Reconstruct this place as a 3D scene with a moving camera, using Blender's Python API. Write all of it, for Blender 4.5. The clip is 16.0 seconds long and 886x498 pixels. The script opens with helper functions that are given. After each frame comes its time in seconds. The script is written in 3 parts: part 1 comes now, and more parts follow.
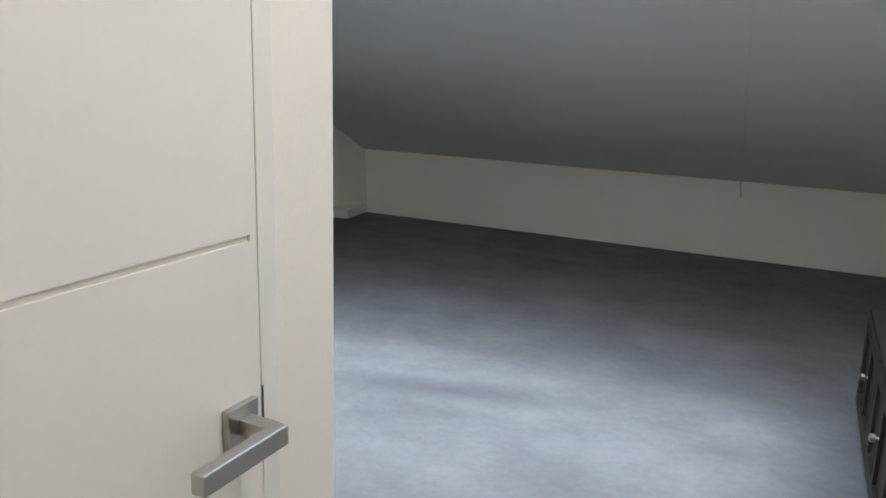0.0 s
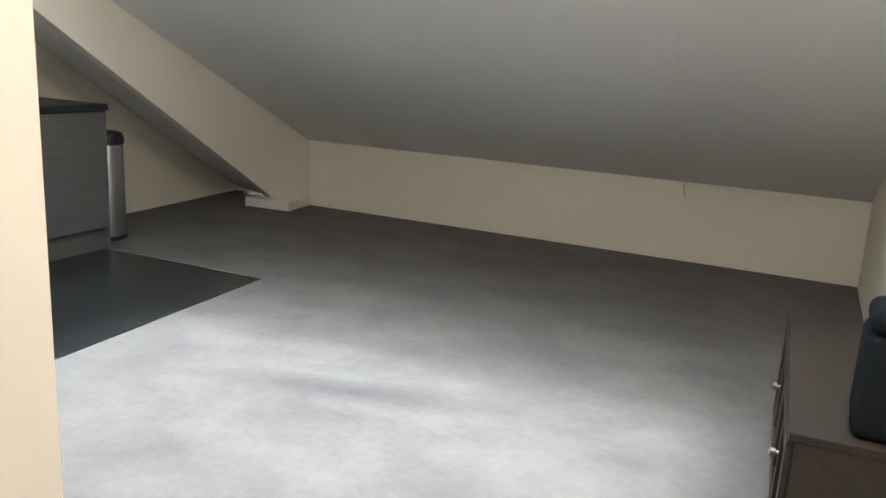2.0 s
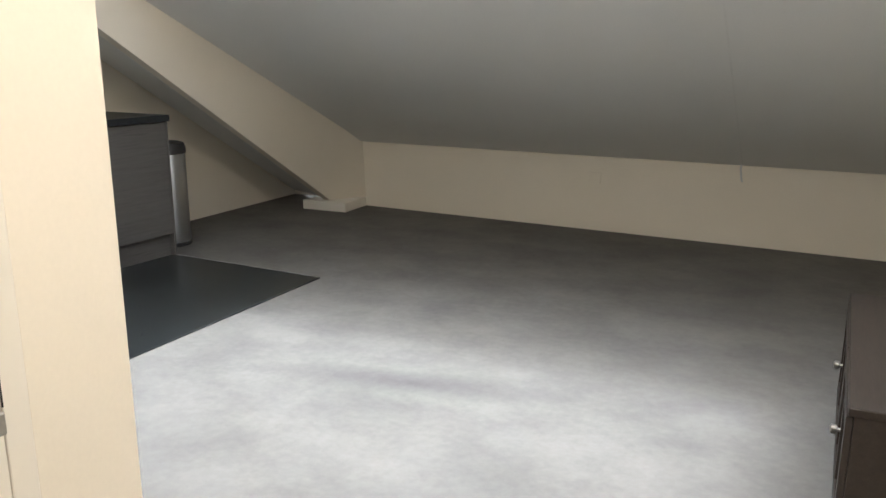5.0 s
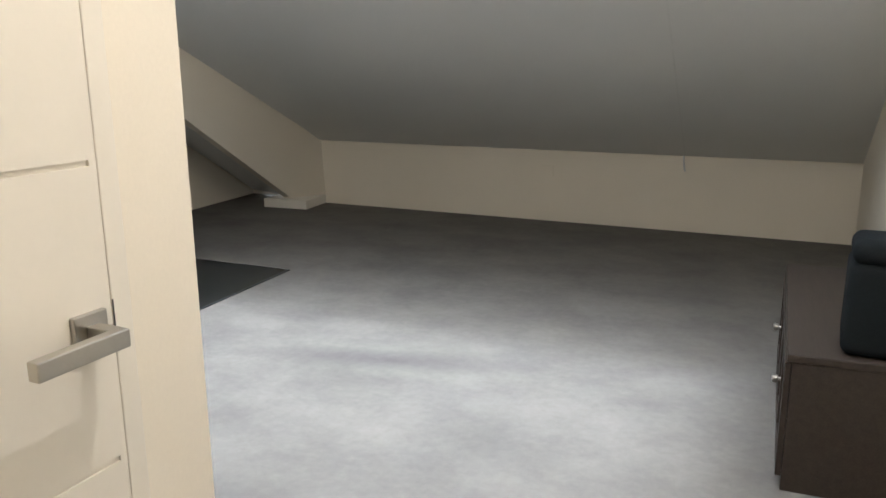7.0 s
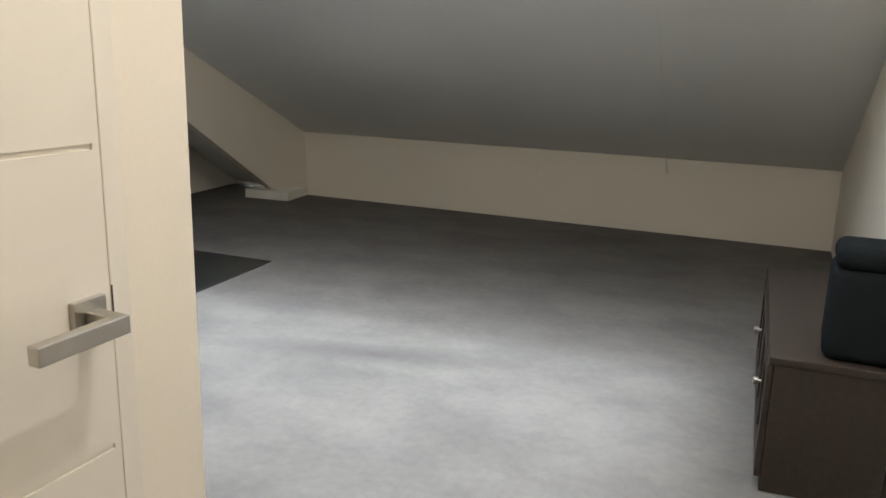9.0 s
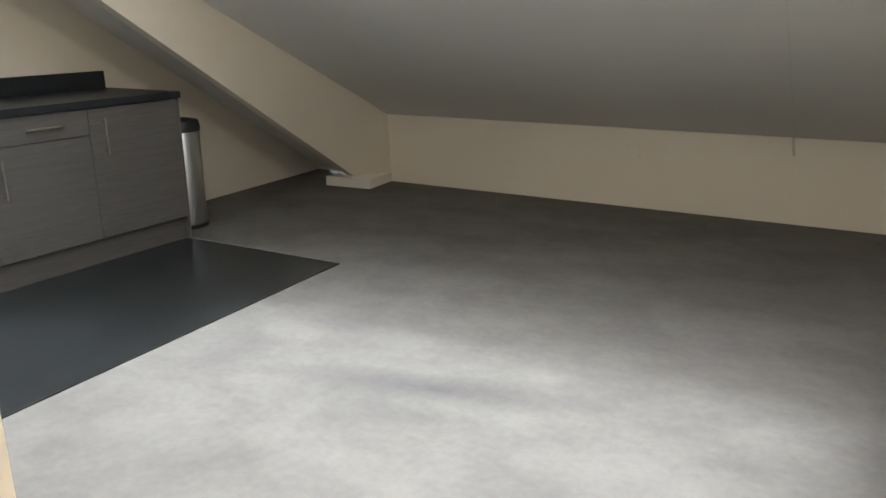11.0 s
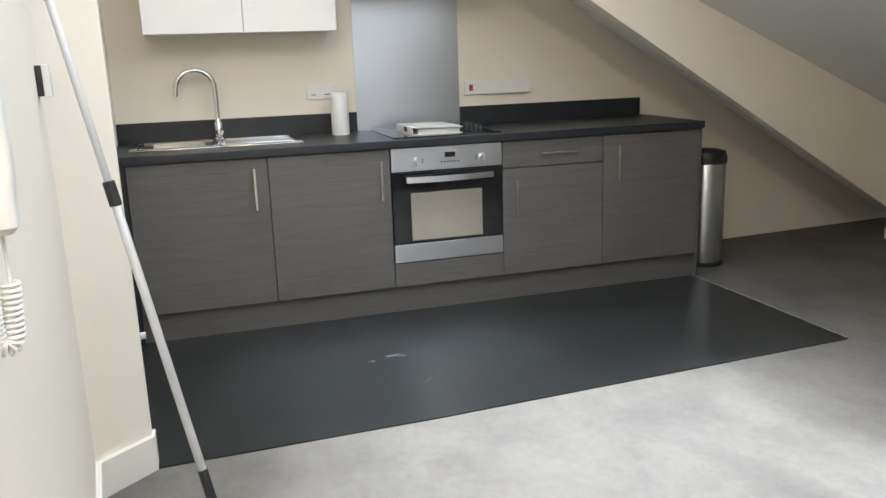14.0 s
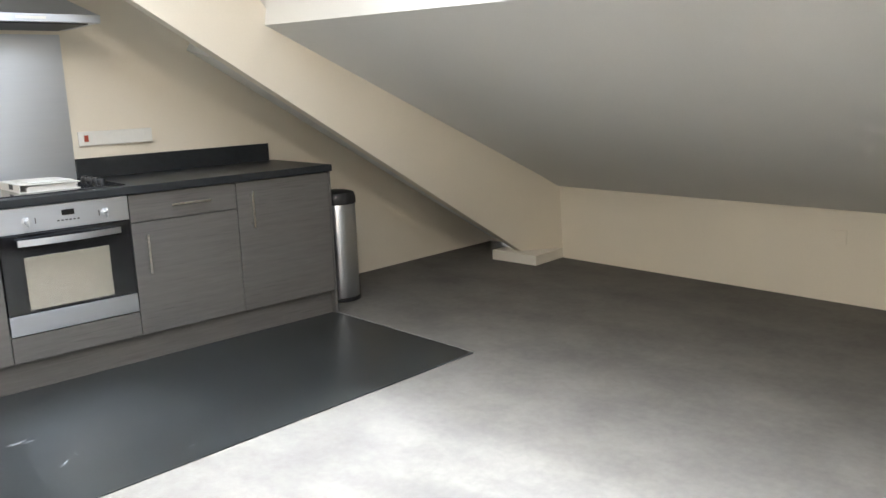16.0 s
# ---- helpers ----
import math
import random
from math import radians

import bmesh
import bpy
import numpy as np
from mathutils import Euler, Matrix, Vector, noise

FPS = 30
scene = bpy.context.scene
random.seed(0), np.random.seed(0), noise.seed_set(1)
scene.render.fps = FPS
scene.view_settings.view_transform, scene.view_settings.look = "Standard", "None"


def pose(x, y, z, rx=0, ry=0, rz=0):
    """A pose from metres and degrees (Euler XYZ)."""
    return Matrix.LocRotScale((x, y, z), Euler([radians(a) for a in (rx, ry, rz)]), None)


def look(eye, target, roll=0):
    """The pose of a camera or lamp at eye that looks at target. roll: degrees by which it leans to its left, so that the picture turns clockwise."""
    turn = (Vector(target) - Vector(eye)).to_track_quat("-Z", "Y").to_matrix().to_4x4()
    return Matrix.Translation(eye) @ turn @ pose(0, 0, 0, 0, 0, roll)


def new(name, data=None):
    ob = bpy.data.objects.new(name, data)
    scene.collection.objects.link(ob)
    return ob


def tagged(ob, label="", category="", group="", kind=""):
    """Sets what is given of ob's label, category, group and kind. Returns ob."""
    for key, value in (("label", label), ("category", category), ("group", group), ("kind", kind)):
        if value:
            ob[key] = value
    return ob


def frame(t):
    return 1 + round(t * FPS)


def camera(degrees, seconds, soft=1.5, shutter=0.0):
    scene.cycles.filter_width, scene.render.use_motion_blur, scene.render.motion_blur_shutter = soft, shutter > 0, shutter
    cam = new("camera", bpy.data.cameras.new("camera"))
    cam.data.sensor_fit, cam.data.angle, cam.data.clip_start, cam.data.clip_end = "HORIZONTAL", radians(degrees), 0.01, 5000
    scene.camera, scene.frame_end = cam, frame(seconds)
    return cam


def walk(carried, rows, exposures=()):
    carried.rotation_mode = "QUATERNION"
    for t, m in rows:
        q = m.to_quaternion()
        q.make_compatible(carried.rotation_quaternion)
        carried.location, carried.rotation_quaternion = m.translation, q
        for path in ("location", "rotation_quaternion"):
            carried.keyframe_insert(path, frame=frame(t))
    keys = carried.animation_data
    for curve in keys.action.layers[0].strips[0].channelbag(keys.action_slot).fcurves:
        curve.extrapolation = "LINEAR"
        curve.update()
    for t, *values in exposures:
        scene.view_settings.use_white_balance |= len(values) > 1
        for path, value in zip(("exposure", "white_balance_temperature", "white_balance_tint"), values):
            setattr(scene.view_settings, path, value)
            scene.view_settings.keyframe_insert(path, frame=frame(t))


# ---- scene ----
cam = camera(57.6, 16.0)

PATH = [
    (0, (3.761, -2.045, 1.335), (2.896, -0.302, 0.874), 1.6),
    (0.5, (3.781, -1.9, 1.313), (2.923, -0.153, 0.851), 1.2),
    (1, (3.86, -1.746, 1.294), (3.025, 0.013, 0.839), 2.4),
    (1.5, (3.903, -1.726, 1.289), (3.083, 0.042, 0.838), 3.2),
    (2, (3.944, -1.778, 1.299), (3.13, -0.012, 0.834), 3.2),
    (2.5, (3.974, -1.784, 1.295), (3.133, -0.033, 0.819), 1.7),
    (3, (3.96, -1.811, 1.302), (3.124, -0.06, 0.819), 0.7),
    (3.5, (3.967, -1.796, 1.29), (3.035, -0.092, 0.817), -0.6),
    (6, (3.999, -1.892, 1.28), (3.072, -0.183, 0.811), 0.7),
    (6.5, (4.002, -2.012, 1.273), (3.157, -0.26, 0.807), 0.4),
    (7, (4.004, -2.076, 1.26), (3.178, -0.315, 0.795), -0.4),
    (7.5, (4.013, -2.106, 1.259), (3.201, -0.339, 0.795), -0.5),
    (8, (3.999, -2.13, 1.254), (3.211, -0.349, 0.798), 0.3),
    (8.5, (3.985, -2.127, 1.252), (3.213, -0.339, 0.799), 1.3),
    (9, (3.972, -2.091, 1.257), (3.199, -0.309, 0.783), 1.5),
    (9.5, (3.954, -1.979, 1.274), (3.134, -0.217, 0.8), 0.7),
    (10, (3.937, -1.791, 1.292), (3.021, -0.094, 0.763), -0.3),
    (12.5, (3.794, -1.152, 1.313), (2.462, 0.252, 0.811), -1.6),
    (13, (3.86, -0.981, 1.303), (2.223, 0.057, 0.81), -2.7),
    (13.5, (3.901, -0.92, 1.302), (2.125, -0.135, 0.824), -2.7),
    (14, (3.908, -0.932, 1.308), (2.047, -0.364, 0.842), -1.9),
    (14.5, (3.892, -0.942, 1.298), (1.999, -0.48, 0.845), -1.3),
    (15, (3.886, -0.925, 1.311), (1.997, -0.412, 0.902), -1.8),
    (15.5, (3.9, -0.966, 1.326), (2.186, -0.011, 0.942), -1.8),
    (16, (3.932, -0.93, 1.338), (2.489, 0.397, 0.941), -2.0),
]
EXPOSURES = [(0, -0.52, 5150, 10), (0.5, -0.4, 5300, 10), (1.0, -0.18, 5550, 10), (1.5, 0.12, 5900, 10), (3.5, 0.14, 6000, 10), (6.0, 0.05, 6050, 10), (7.0, -0.12, 5950, 10), (9.0, -0.32, 6000, 10), (9.5, -0.3, 6050, 10), (10.0, -0.45, 6200, 10), (12.5, 0.63, 6150, 10), (13.5, 0.45, 6150, 10), (14.0, 0.17, 6100, 10), (14.5, -0.08, 6150, 10), (15.0, -0.02, 6100, 10), (15.5, 0.38, 6150, 10), (16.0, 0.64, 6100, 10)]
walk(cam, [(t, look(eye, target, roll)) for t, eye, target, roll in PATH], EXPOSURES)

# ---- world and light ----
world = bpy.data.worlds.new("sky")
scene.world = world
world.use_nodes = True
wn = world.node_tree.nodes
sky = wn.new("ShaderNodeTexSky")
sky.sky_type, sky.sun_disc = "NISHITA", False
sky.sun_elevation, sky.sun_rotation = radians(86), radians(70)
world.node_tree.links.new(sky.outputs[0], wn["Background"].inputs[0])
wn["Background"].inputs[1].default_value = 0.12

sun = new("sun", bpy.data.lights.new("sun", "SUN"))
sun.data.energy, sun.data.angle, sun.data.color = 4.5, radians(9), (0.90, 0.95, 1.0)
sun.matrix_world = look((0.4, 0.15, 6), (0.0, 0.0, 0))

EAVE_Y, EAVE_Z, PITCH = 1.32, 1.93, 0.446      # foot of the glazed upper roof
ROOFLIGHTS = [(0.34, 1.20, -0.72, 0.62), (1.25, 3.95, -0.66, 1.26)]     # sides, upper and lower end of each


def roof_z(y):
    return EAVE_Z + PITCH * (EAVE_Y - y)


for (x0, x1, y0, y1), watts in zip(ROOFLIGHTS, (14, 38)):
    ym = (y0 + y1) / 2
    lamp = new("rooflight_sky", bpy.data.lights.new("rooflight_sky", "AREA"))
    lamp.data.shape, lamp.data.size, lamp.data.size_y = "RECTANGLE", x1 - x0 - 0.1, (y1 - y0) * 1.06
    lamp.data.energy, lamp.data.color = watts, (0.86, 0.93, 1.0)
    lamp.matrix_world = look(((x0 + x1) / 2, ym, roof_z(ym) + 0.12), ((x0 + x1) / 2, ym - 0.446, roof_z(ym) - 0.88))

SPOTS = [(3.98, -1.15, 66), (2.75, -0.90, 12), (0.85, -0.95, 5)]   # warm ceiling lamps
CEIL_Z = 2.86
for x, y, watts in SPOTS:
    lamp = new("ceiling_lamp_light", bpy.data.lights.new("ceiling_lamp_light", "POINT"))
    lamp.data.energy, lamp.data.color, lamp.data.shadow_soft_size = watts, (1.0, 0.89, 0.76), 0.015
    lamp.location = (x, y, CEIL_Z - 0.10)


# ---- materials ----
def material(name, colour, rough=0.6, metal=0.0, vary=0.06, scale=4.0, fine=60.0, bump=0.05, stretch=(1, 1, 1), coat=0.0, specular=0.5):
    m = bpy.data.materials.new(name)
    m.use_nodes = True
    n, l = m.node_tree.nodes, m.node_tree.links
    b = n["Principled BSDF"]
    b.inputs["Roughness"].default_value, b.inputs["Metallic"].default_value = rough, metal
    b.inputs["Coat Weight"].default_value = coat
    b.inputs["Specular IOR Level"].default_value = specular
    tc, mp = n.new("ShaderNodeTexCoord"), n.new("ShaderNodeMapping")
    mp.inputs["Scale"].default_value = stretch
    l.new(tc.outputs["Object"], mp.inputs["Vector"])
    big, small = n.new("ShaderNodeTexNoise"), n.new("ShaderNodeTexNoise")
    big.inputs["Scale"].default_value, small.inputs["Scale"].default_value = scale, fine
    big.inputs["Detail"].default_value, small.inputs["Detail"].default_value = 4, 5
    for t in (big, small):
        l.new(mp.outputs["Vector"], t.inputs["Vector"])
    mix = n.new("ShaderNodeMix")
    mix.data_type = "FLOAT"
    mix.inputs["Factor"].default_value = 0.45
    l.new(big.outputs["Fac"], mix.inputs["A"])
    l.new(small.outputs["Fac"], mix.inputs["B"])
    ramp = n.new("ShaderNodeValToRGB")
    lo, hi = ramp.color_ramp.elements
    lo.position, hi.position = 0.3, 0.7
    lo.color = (*[max(0, c * (1 - vary)) for c in colour], 1)
    hi.color = (*[min(1, c * (1 + vary)) for c in colour], 1)
    l.new(mix.outputs[0], ramp.inputs["Fac"])
    l.new(ramp.outputs["Color"], b.inputs["Base Color"])
    if bump:
        bp = n.new("ShaderNodeBump")
        bp.inputs["Strength"].default_value, bp.inputs["Distance"].default_value = bump, 0.004
        l.new(small.outputs["Fac"], bp.inputs["Height"])
        l.new(bp.outputs["Normal"], b.inputs["Normal"])
    return m


JOINT = material("grey_joint_paint", (0.775, 0.765, 0.735), 0.8, vary=0.05, bump=0)
MAGNOLIA = material("magnolia_paint", (0.80, 0.737, 0.625), 0.75, vary=0.03, scale=1.5, fine=140, bump=0.03)
CEILING = material("white_ceiling_paint", (0.80, 0.79, 0.76), 0.8, vary=0.03, scale=1.2, fine=140, bump=0.03)
GLOSS = material("white_gloss_paint", (0.80, 0.76, 0.68), 0.35, vary=0.015, scale=3, fine=90, bump=0.03)
CARPET = material("grey_carpet", (0.174, 0.163, 0.146), 0.95, vary=0.12, scale=3.0, fine=420, bump=0.8, specular=0.1)
cn, cl = CARPET.node_tree.nodes, CARPET.node_tree.links


def carpet_marks():
    """Brushed pile: soft directional marks at hand size, on top of the grain."""
    tc, mp = cn.new("ShaderNodeTexCoord"), cn.new("ShaderNodeMapping")
    mp.inputs["Scale"].default_value, mp.inputs["Rotation"].default_value = (1.0, 1.5, 1.0), (0, 0, radians(-50))
    tex = cn.new("ShaderNodeTexNoise")
    tex.inputs["Scale"].default_value, tex.inputs["Detail"].default_value, tex.inputs["Roughness"].default_value = 2.0, 5, 0.55
    ramp = cn.new("ShaderNodeValToRGB")
    ramp.color_ramp.elements[0].position, ramp.color_ramp.elements[1].position = 0.36, 0.66
    ramp.color_ramp.elements[0].color, ramp.color_ramp.elements[1].color = (0.86, 0.86, 0.87, 1), (1.07, 1.07, 1.06, 1)
    mul = cn.new("ShaderNodeMix")
    mul.data_type, mul.blend_type = "RGBA", "MULTIPLY"
    mul.inputs["Factor"].default_value = 1.0
    base = cn["Principled BSDF"].inputs["Base Color"]
    # a long darker, bluish streak in the middle of the room, fading outwards
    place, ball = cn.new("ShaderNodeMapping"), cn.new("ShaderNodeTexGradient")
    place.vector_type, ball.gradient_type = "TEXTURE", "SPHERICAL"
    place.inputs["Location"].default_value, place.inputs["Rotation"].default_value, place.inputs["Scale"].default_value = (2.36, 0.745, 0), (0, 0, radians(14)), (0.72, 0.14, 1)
    fade, darken = cn.new("ShaderNodeMath"), cn.new("ShaderNodeMix")
    fade.operation, darken.data_type, darken.blend_type = "MULTIPLY", "RGBA", "MULTIPLY"
    darken.inputs[7].default_value = (0.22, 0.23, 0.28, 1)
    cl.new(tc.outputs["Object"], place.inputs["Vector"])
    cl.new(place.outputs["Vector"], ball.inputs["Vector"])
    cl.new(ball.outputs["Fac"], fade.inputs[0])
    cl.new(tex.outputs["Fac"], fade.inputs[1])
    cl.new(fade.outputs[0], darken.inputs[0])
    cl.new(base.links[0].from_socket, darken.inputs[6])
    cl.new(darken.outputs[2], base)
    cl.new(tc.outputs["Object"], mp.inputs["Vector"])
    cl.new(mp.outputs["Vector"], tex.inputs["Vector"])
    cl.new(tex.outputs["Fac"], ramp.inputs["Fac"])
    cl.new(base.links[0].from_socket, mul.inputs[6])
    cl.new(ramp.outputs["Color"], mul.inputs[7])
    cl.new(mul.outputs[2], base)
    # fine trodden mottle of the pile, hand-width and finger-width
    for size, low, high in ((7.0, 0.95, 1.04), (26.0, 0.94, 1.05)):
        spots, level, blend = cn.new("ShaderNodeTexNoise"), cn.new("ShaderNodeValToRGB"), cn.new("ShaderNodeMix")
        spots.inputs["Scale"].default_value, spots.inputs["Detail"].default_value, spots.inputs["Roughness"].default_value = size, 6, 0.68
        level.color_ramp.elements[0].position, level.color_ramp.elements[1].position = 0.36, 0.64
        level.color_ramp.elements[0].color, level.color_ramp.elements[1].color = (low, low, low, 1), (high, high, high * 0.995, 1)
        blend.data_type, blend.blend_type = "RGBA", "MULTIPLY"
        blend.inputs[0].default_value = 1.0
        cl.new(tc.outputs["Object"], spots.inputs["Vector"])
        cl.new(spots.outputs["Fac"], level.inputs["Fac"])
        cl.new(base.links[0].from_socket, blend.inputs[6])
        cl.new(level.outputs["Color"], blend.inputs[7])
        cl.new(blend.outputs[2], base)


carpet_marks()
STRIP = material("grey_edge_strip", (0.26, 0.255, 0.245), 0.5, vary=0.1, bump=0)
VINYL = material("dark_vinyl", (0.0155, 0.0172, 0.0172), 0.32, vary=0.35, scale=3, fine=120, bump=0.03, specular=0.6)
WOOD = material("grey_wood_laminate", (0.103, 0.097, 0.091), 0.42, vary=0.18, scale=2.2, fine=9, bump=0.08, stretch=(1, 1.3, 26))


def wood_pores():
    """Sparse dark pores along the grain, in patches."""
    n, l = WOOD.node_tree.nodes, WOOD.node_tree.links
    tc, mp = n.new("ShaderNodeTexCoord"), n.new("ShaderNodeMapping")
    mp.inputs["Scale"].default_value = (1.0, 1.1, 34.0)
    line, patch = n.new("ShaderNodeTexNoise"), n.new("ShaderNodeTexNoise")
    line.inputs["Scale"].default_value, line.inputs["Detail"].default_value, line.inputs["Distortion"].default_value = 4.0, 3, 0.5
    patch.inputs["Scale"].default_value, patch.inputs["Detail"].default_value = 3.1, 2
    l.new(tc.outputs["Object"], mp.inputs["Vector"])
    l.new(mp.outputs["Vector"], line.inputs["Vector"])
    l.new(tc.outputs["Object"], patch.inputs["Vector"])
    ramp, where, mix = n.new("ShaderNodeValToRGB"), n.new("ShaderNodeValToRGB"), n.new("ShaderNodeMix")
    e = ramp.color_ramp.elements
    e[0].position, e[0].color = 0.33, (0.72, 0.72, 0.72, 1)
    e[1].position, e[1].color = 0.42, (1, 1, 1, 1)
    where.color_ramp.elements[0].position, where.color_ramp.elements[1].position = 0.46, 0.62
    mix.data_type, mix.blend_type = "RGBA", "MULTIPLY"
    base = n["Principled BSDF"].inputs["Base Color"]
    l.new(line.outputs["Fac"], ramp.inputs["Fac"])
    l.new(patch.outputs["Fac"], where.inputs["Fac"])
    l.new(where.outputs["Color"], mix.inputs[0])
    l.new(base.links[0].from_socket, mix.inputs[6])
    l.new(ramp.outputs["Color"], mix.inputs[7])
    l.new(mix.outputs[2], base)


wood_pores()
WORKTOP = material("black_worktop", (0.015, 0.0175, 0.0205), 0.38, vary=0.35, scale=30, fine=240, bump=0.06)
STEEL = material("brushed_steel", (0.60, 0.62, 0.655), 0.30, 1.0, vary=0.025, scale=3, fine=60, bump=0.015, stretch=(1, 1, 30))
BAR = material("polished_steel_bar", (0.76, 0.75, 0.73), 0.20, 1.0, vary=0.03, scale=6, fine=90, bump=0)
def brush(m, amount, turn):
    """Brushed finish: reflections drawn out across the grain."""
    n = m.node_tree.nodes
    t = n.new("ShaderNodeTangent")
    t.direction_type, t.axis = "RADIAL", "Z"
    b = n["Principled BSDF"]
    b.inputs["Anisotropic"].default_value, b.inputs["Anisotropic Rotation"].default_value = amount, turn
    m.node_tree.links.new(t.outputs[0], b.inputs["Tangent"])


brush(STEEL, 0.75, 0.25)
SINK_STEEL = material("satin_sink_steel", (0.52, 0.51, 0.49), 0.18, 1.0, vary=0.03, scale=5, fine=120, bump=0.01)
NICKEL = material("satin_nickel", (0.50, 0.48, 0.44), 0.34, 1.0, vary=0.04, scale=8, fine=200, bump=0.02)
CHROME = material("chrome", (0.75, 0.75, 0.76), 0.10, 1.0, vary=0.02, scale=8, fine=60, bump=0)
BLACK = material("black_plastic", (0.018, 0.018, 0.020), 0.45, vary=0.2, scale=10, fine=200, bump=0.04)
OVEN_GLASS = material("black_oven_glass", (0.008, 0.008, 0.009), 0.08, vary=0.1, scale=4, fine=50, bump=0)
OVEN_WINDOW = material("mirrored_oven_window", (0.50, 0.47, 0.40), 0.22, 0.75, vary=0.05, scale=4, fine=60, bump=0)
WHITE_LAM = material("white_laminate", (0.80, 0.79, 0.75), 0.4, vary=0.015, scale=2, fine=80, bump=0.02)
WHITE_PLASTIC = material("white_plastic", (0.78, 0.77, 0.73), 0.35, vary=0.02, scale=9, fine=120, bump=0.02)
DARKWOOD = material("dark_stained_wood", (0.034, 0.025, 0.019), 0.48, vary=0.30, scale=3, fine=14, bump=0.06, stretch=(14, 1.2, 14), specular=0.35)
FABRIC = material("black_woven_fabric", (0.008, 0.010, 0.011), 0.9, vary=0.25, scale=6, fine=300, bump=0.4, specular=0.12)
PAPER = material("white_paper", (0.78, 0.77, 0.74), 0.8, vary=0.04, scale=14, fine=160, bump=0.15)
ALU = material("painted_grey_tube", (0.60, 0.60, 0.60), 0.35, 0.3, vary=0.04, scale=6, fine=80, bump=0.02)
RED = material("red_neon_rocker", (0.35, 0.06, 0.03), 0.4, vary=0.05, bump=0)
GLASS = bpy.data.materials.new("clear_glass")
GLASS.use_nodes = True
GLASS.node_tree.nodes["Principled BSDF"].inputs["Transmission Weight"].default_value = 1.0
GLASS.node_tree.nodes["Principled BSDF"].inputs["Roughness"].default_value = 0.02


# ---- mesh helpers ----
def box(bm, x0, x1, y0, y1, z0, z1, bevel=0.0, segments=2):
    made = bmesh.ops.create_cube(bm, size=1.0)["verts"]
    for v in made:
        v.co = Vector((x0 + (v.co.x + 0.5) * (x1 - x0), y0 + (v.co.y + 0.5) * (y1 - y0), z0 + (v.co.z + 0.5) * (z1 - z0)))
    if bevel:
        edges = list({e for v in made for e in v.link_edges})
        bmesh.ops.bevel(bm, geom=edges, offset=bevel, segments=segments, profile=0.5, affect="EDGES")


def prism(bm, outline, lift):
    """A solid from an outline (list of points) moved along lift."""
    lift = Vector(lift)
    low = [bm.verts.new(Vector(p)) for p in outline]
    top = [bm.verts.new(Vector(p) + lift) for p in outline]
    bm.faces.new(low[::-1])
    bm.faces.new(top)
    for i in range(len(low)):
        j = (i + 1) % len(low)
        bm.faces.new((low[i], low[j], top[j], top[i]))


def lathe(bm, centre, profile, steps=40):
    """Turn a profile of (radius, z) round a vertical axis."""
    cx, cy, cz = centre
    rings = []
    for r, z in profile:
        rings.append([bm.verts.new((cx + r * math.cos(2 * math.pi * i / steps), cy + r * math.sin(2 * math.pi * i / steps), cz + z)) for i in range(steps)])
    for a, b in zip(rings, rings[1:]):
        for i in range(steps):
            j = (i + 1) % steps
            bm.faces.new((a[i], a[j], b[j], b[i]))
    bm.faces.new(rings[0][::-1])
    bm.faces.new(rings[-1])


def tube(bm, points, radius, steps=12):
    """A round bar through points; radius may be a list."""
    pts = [Vector(p) for p in points]
    rings = []
    side = None
    for i, p in enumerate(pts):
        way = (pts[min(i + 1, len(pts) - 1)] - pts[max(i - 1, 0)]).normalized()
        if side is None:
            side = way.orthogonal().normalized()
        side = (side - way * side.dot(way)).normalized()
        up = way.cross(side)
        r = radius[i] if isinstance(radius, (list, tuple)) else radius
        rings.append([bm.verts.new(p + r * (math.cos(2 * math.pi * k / steps) * side + math.sin(2 * math.pi * k / steps) * up)) for k in range(steps)])
    for a, b in zip(rings, rings[1:]):
        for i in range(steps):
            j = (i + 1) % steps
            bm.faces.new((a[i], a[j], b[j], b[i]))
    bm.faces.new(rings[0][::-1])
    bm.faces.new(rings[-1])


def finish(name, bm, mat, parent=None, smooth=False, label=""):
    """The mesh as an object; under a parent its corners are given in the world and kept there."""
    bmesh.ops.recalc_face_normals(bm, faces=bm.faces)
    data = bpy.data.meshes.new(name)
    if parent:
        at = Vector(parent.location)
        up = parent.parent
        while up:
            at += up.location
            up = up.parent
        bmesh.ops.translate(bm, verts=bm.verts, vec=-at)
    bm.to_mesh(data)
    bm.free()
    if smooth:
        data.polygons.foreach_set("use_smooth", [True] * len(data.polygons))
        data.set_sharp_from_angle(angle=radians(35))
    data.materials.append(mat)
    ob = new(name, data)
    ob.parent = parent
    return tagged(ob, label=label)


def boxes(name, mat, *sizes, bevel=0.0, parent=None, label=""):
    bm = bmesh.new()
    for s in sizes:
        box(bm, *s, bevel=bevel)
    return finish(name, bm, mat, parent, label=label)


def root(name, at):
    ob = new(name)
    ob.location = at
    ob.empty_display_size = 0.1
    return ob


# ---- structure ----
WALL_K, WALL_R, KNEE_Y, KNEE_Z, BACK_Y = -0.63, 4.40, 3.895, 0.553, -3.6
HEAD_Z = 1.672
S = "structure"

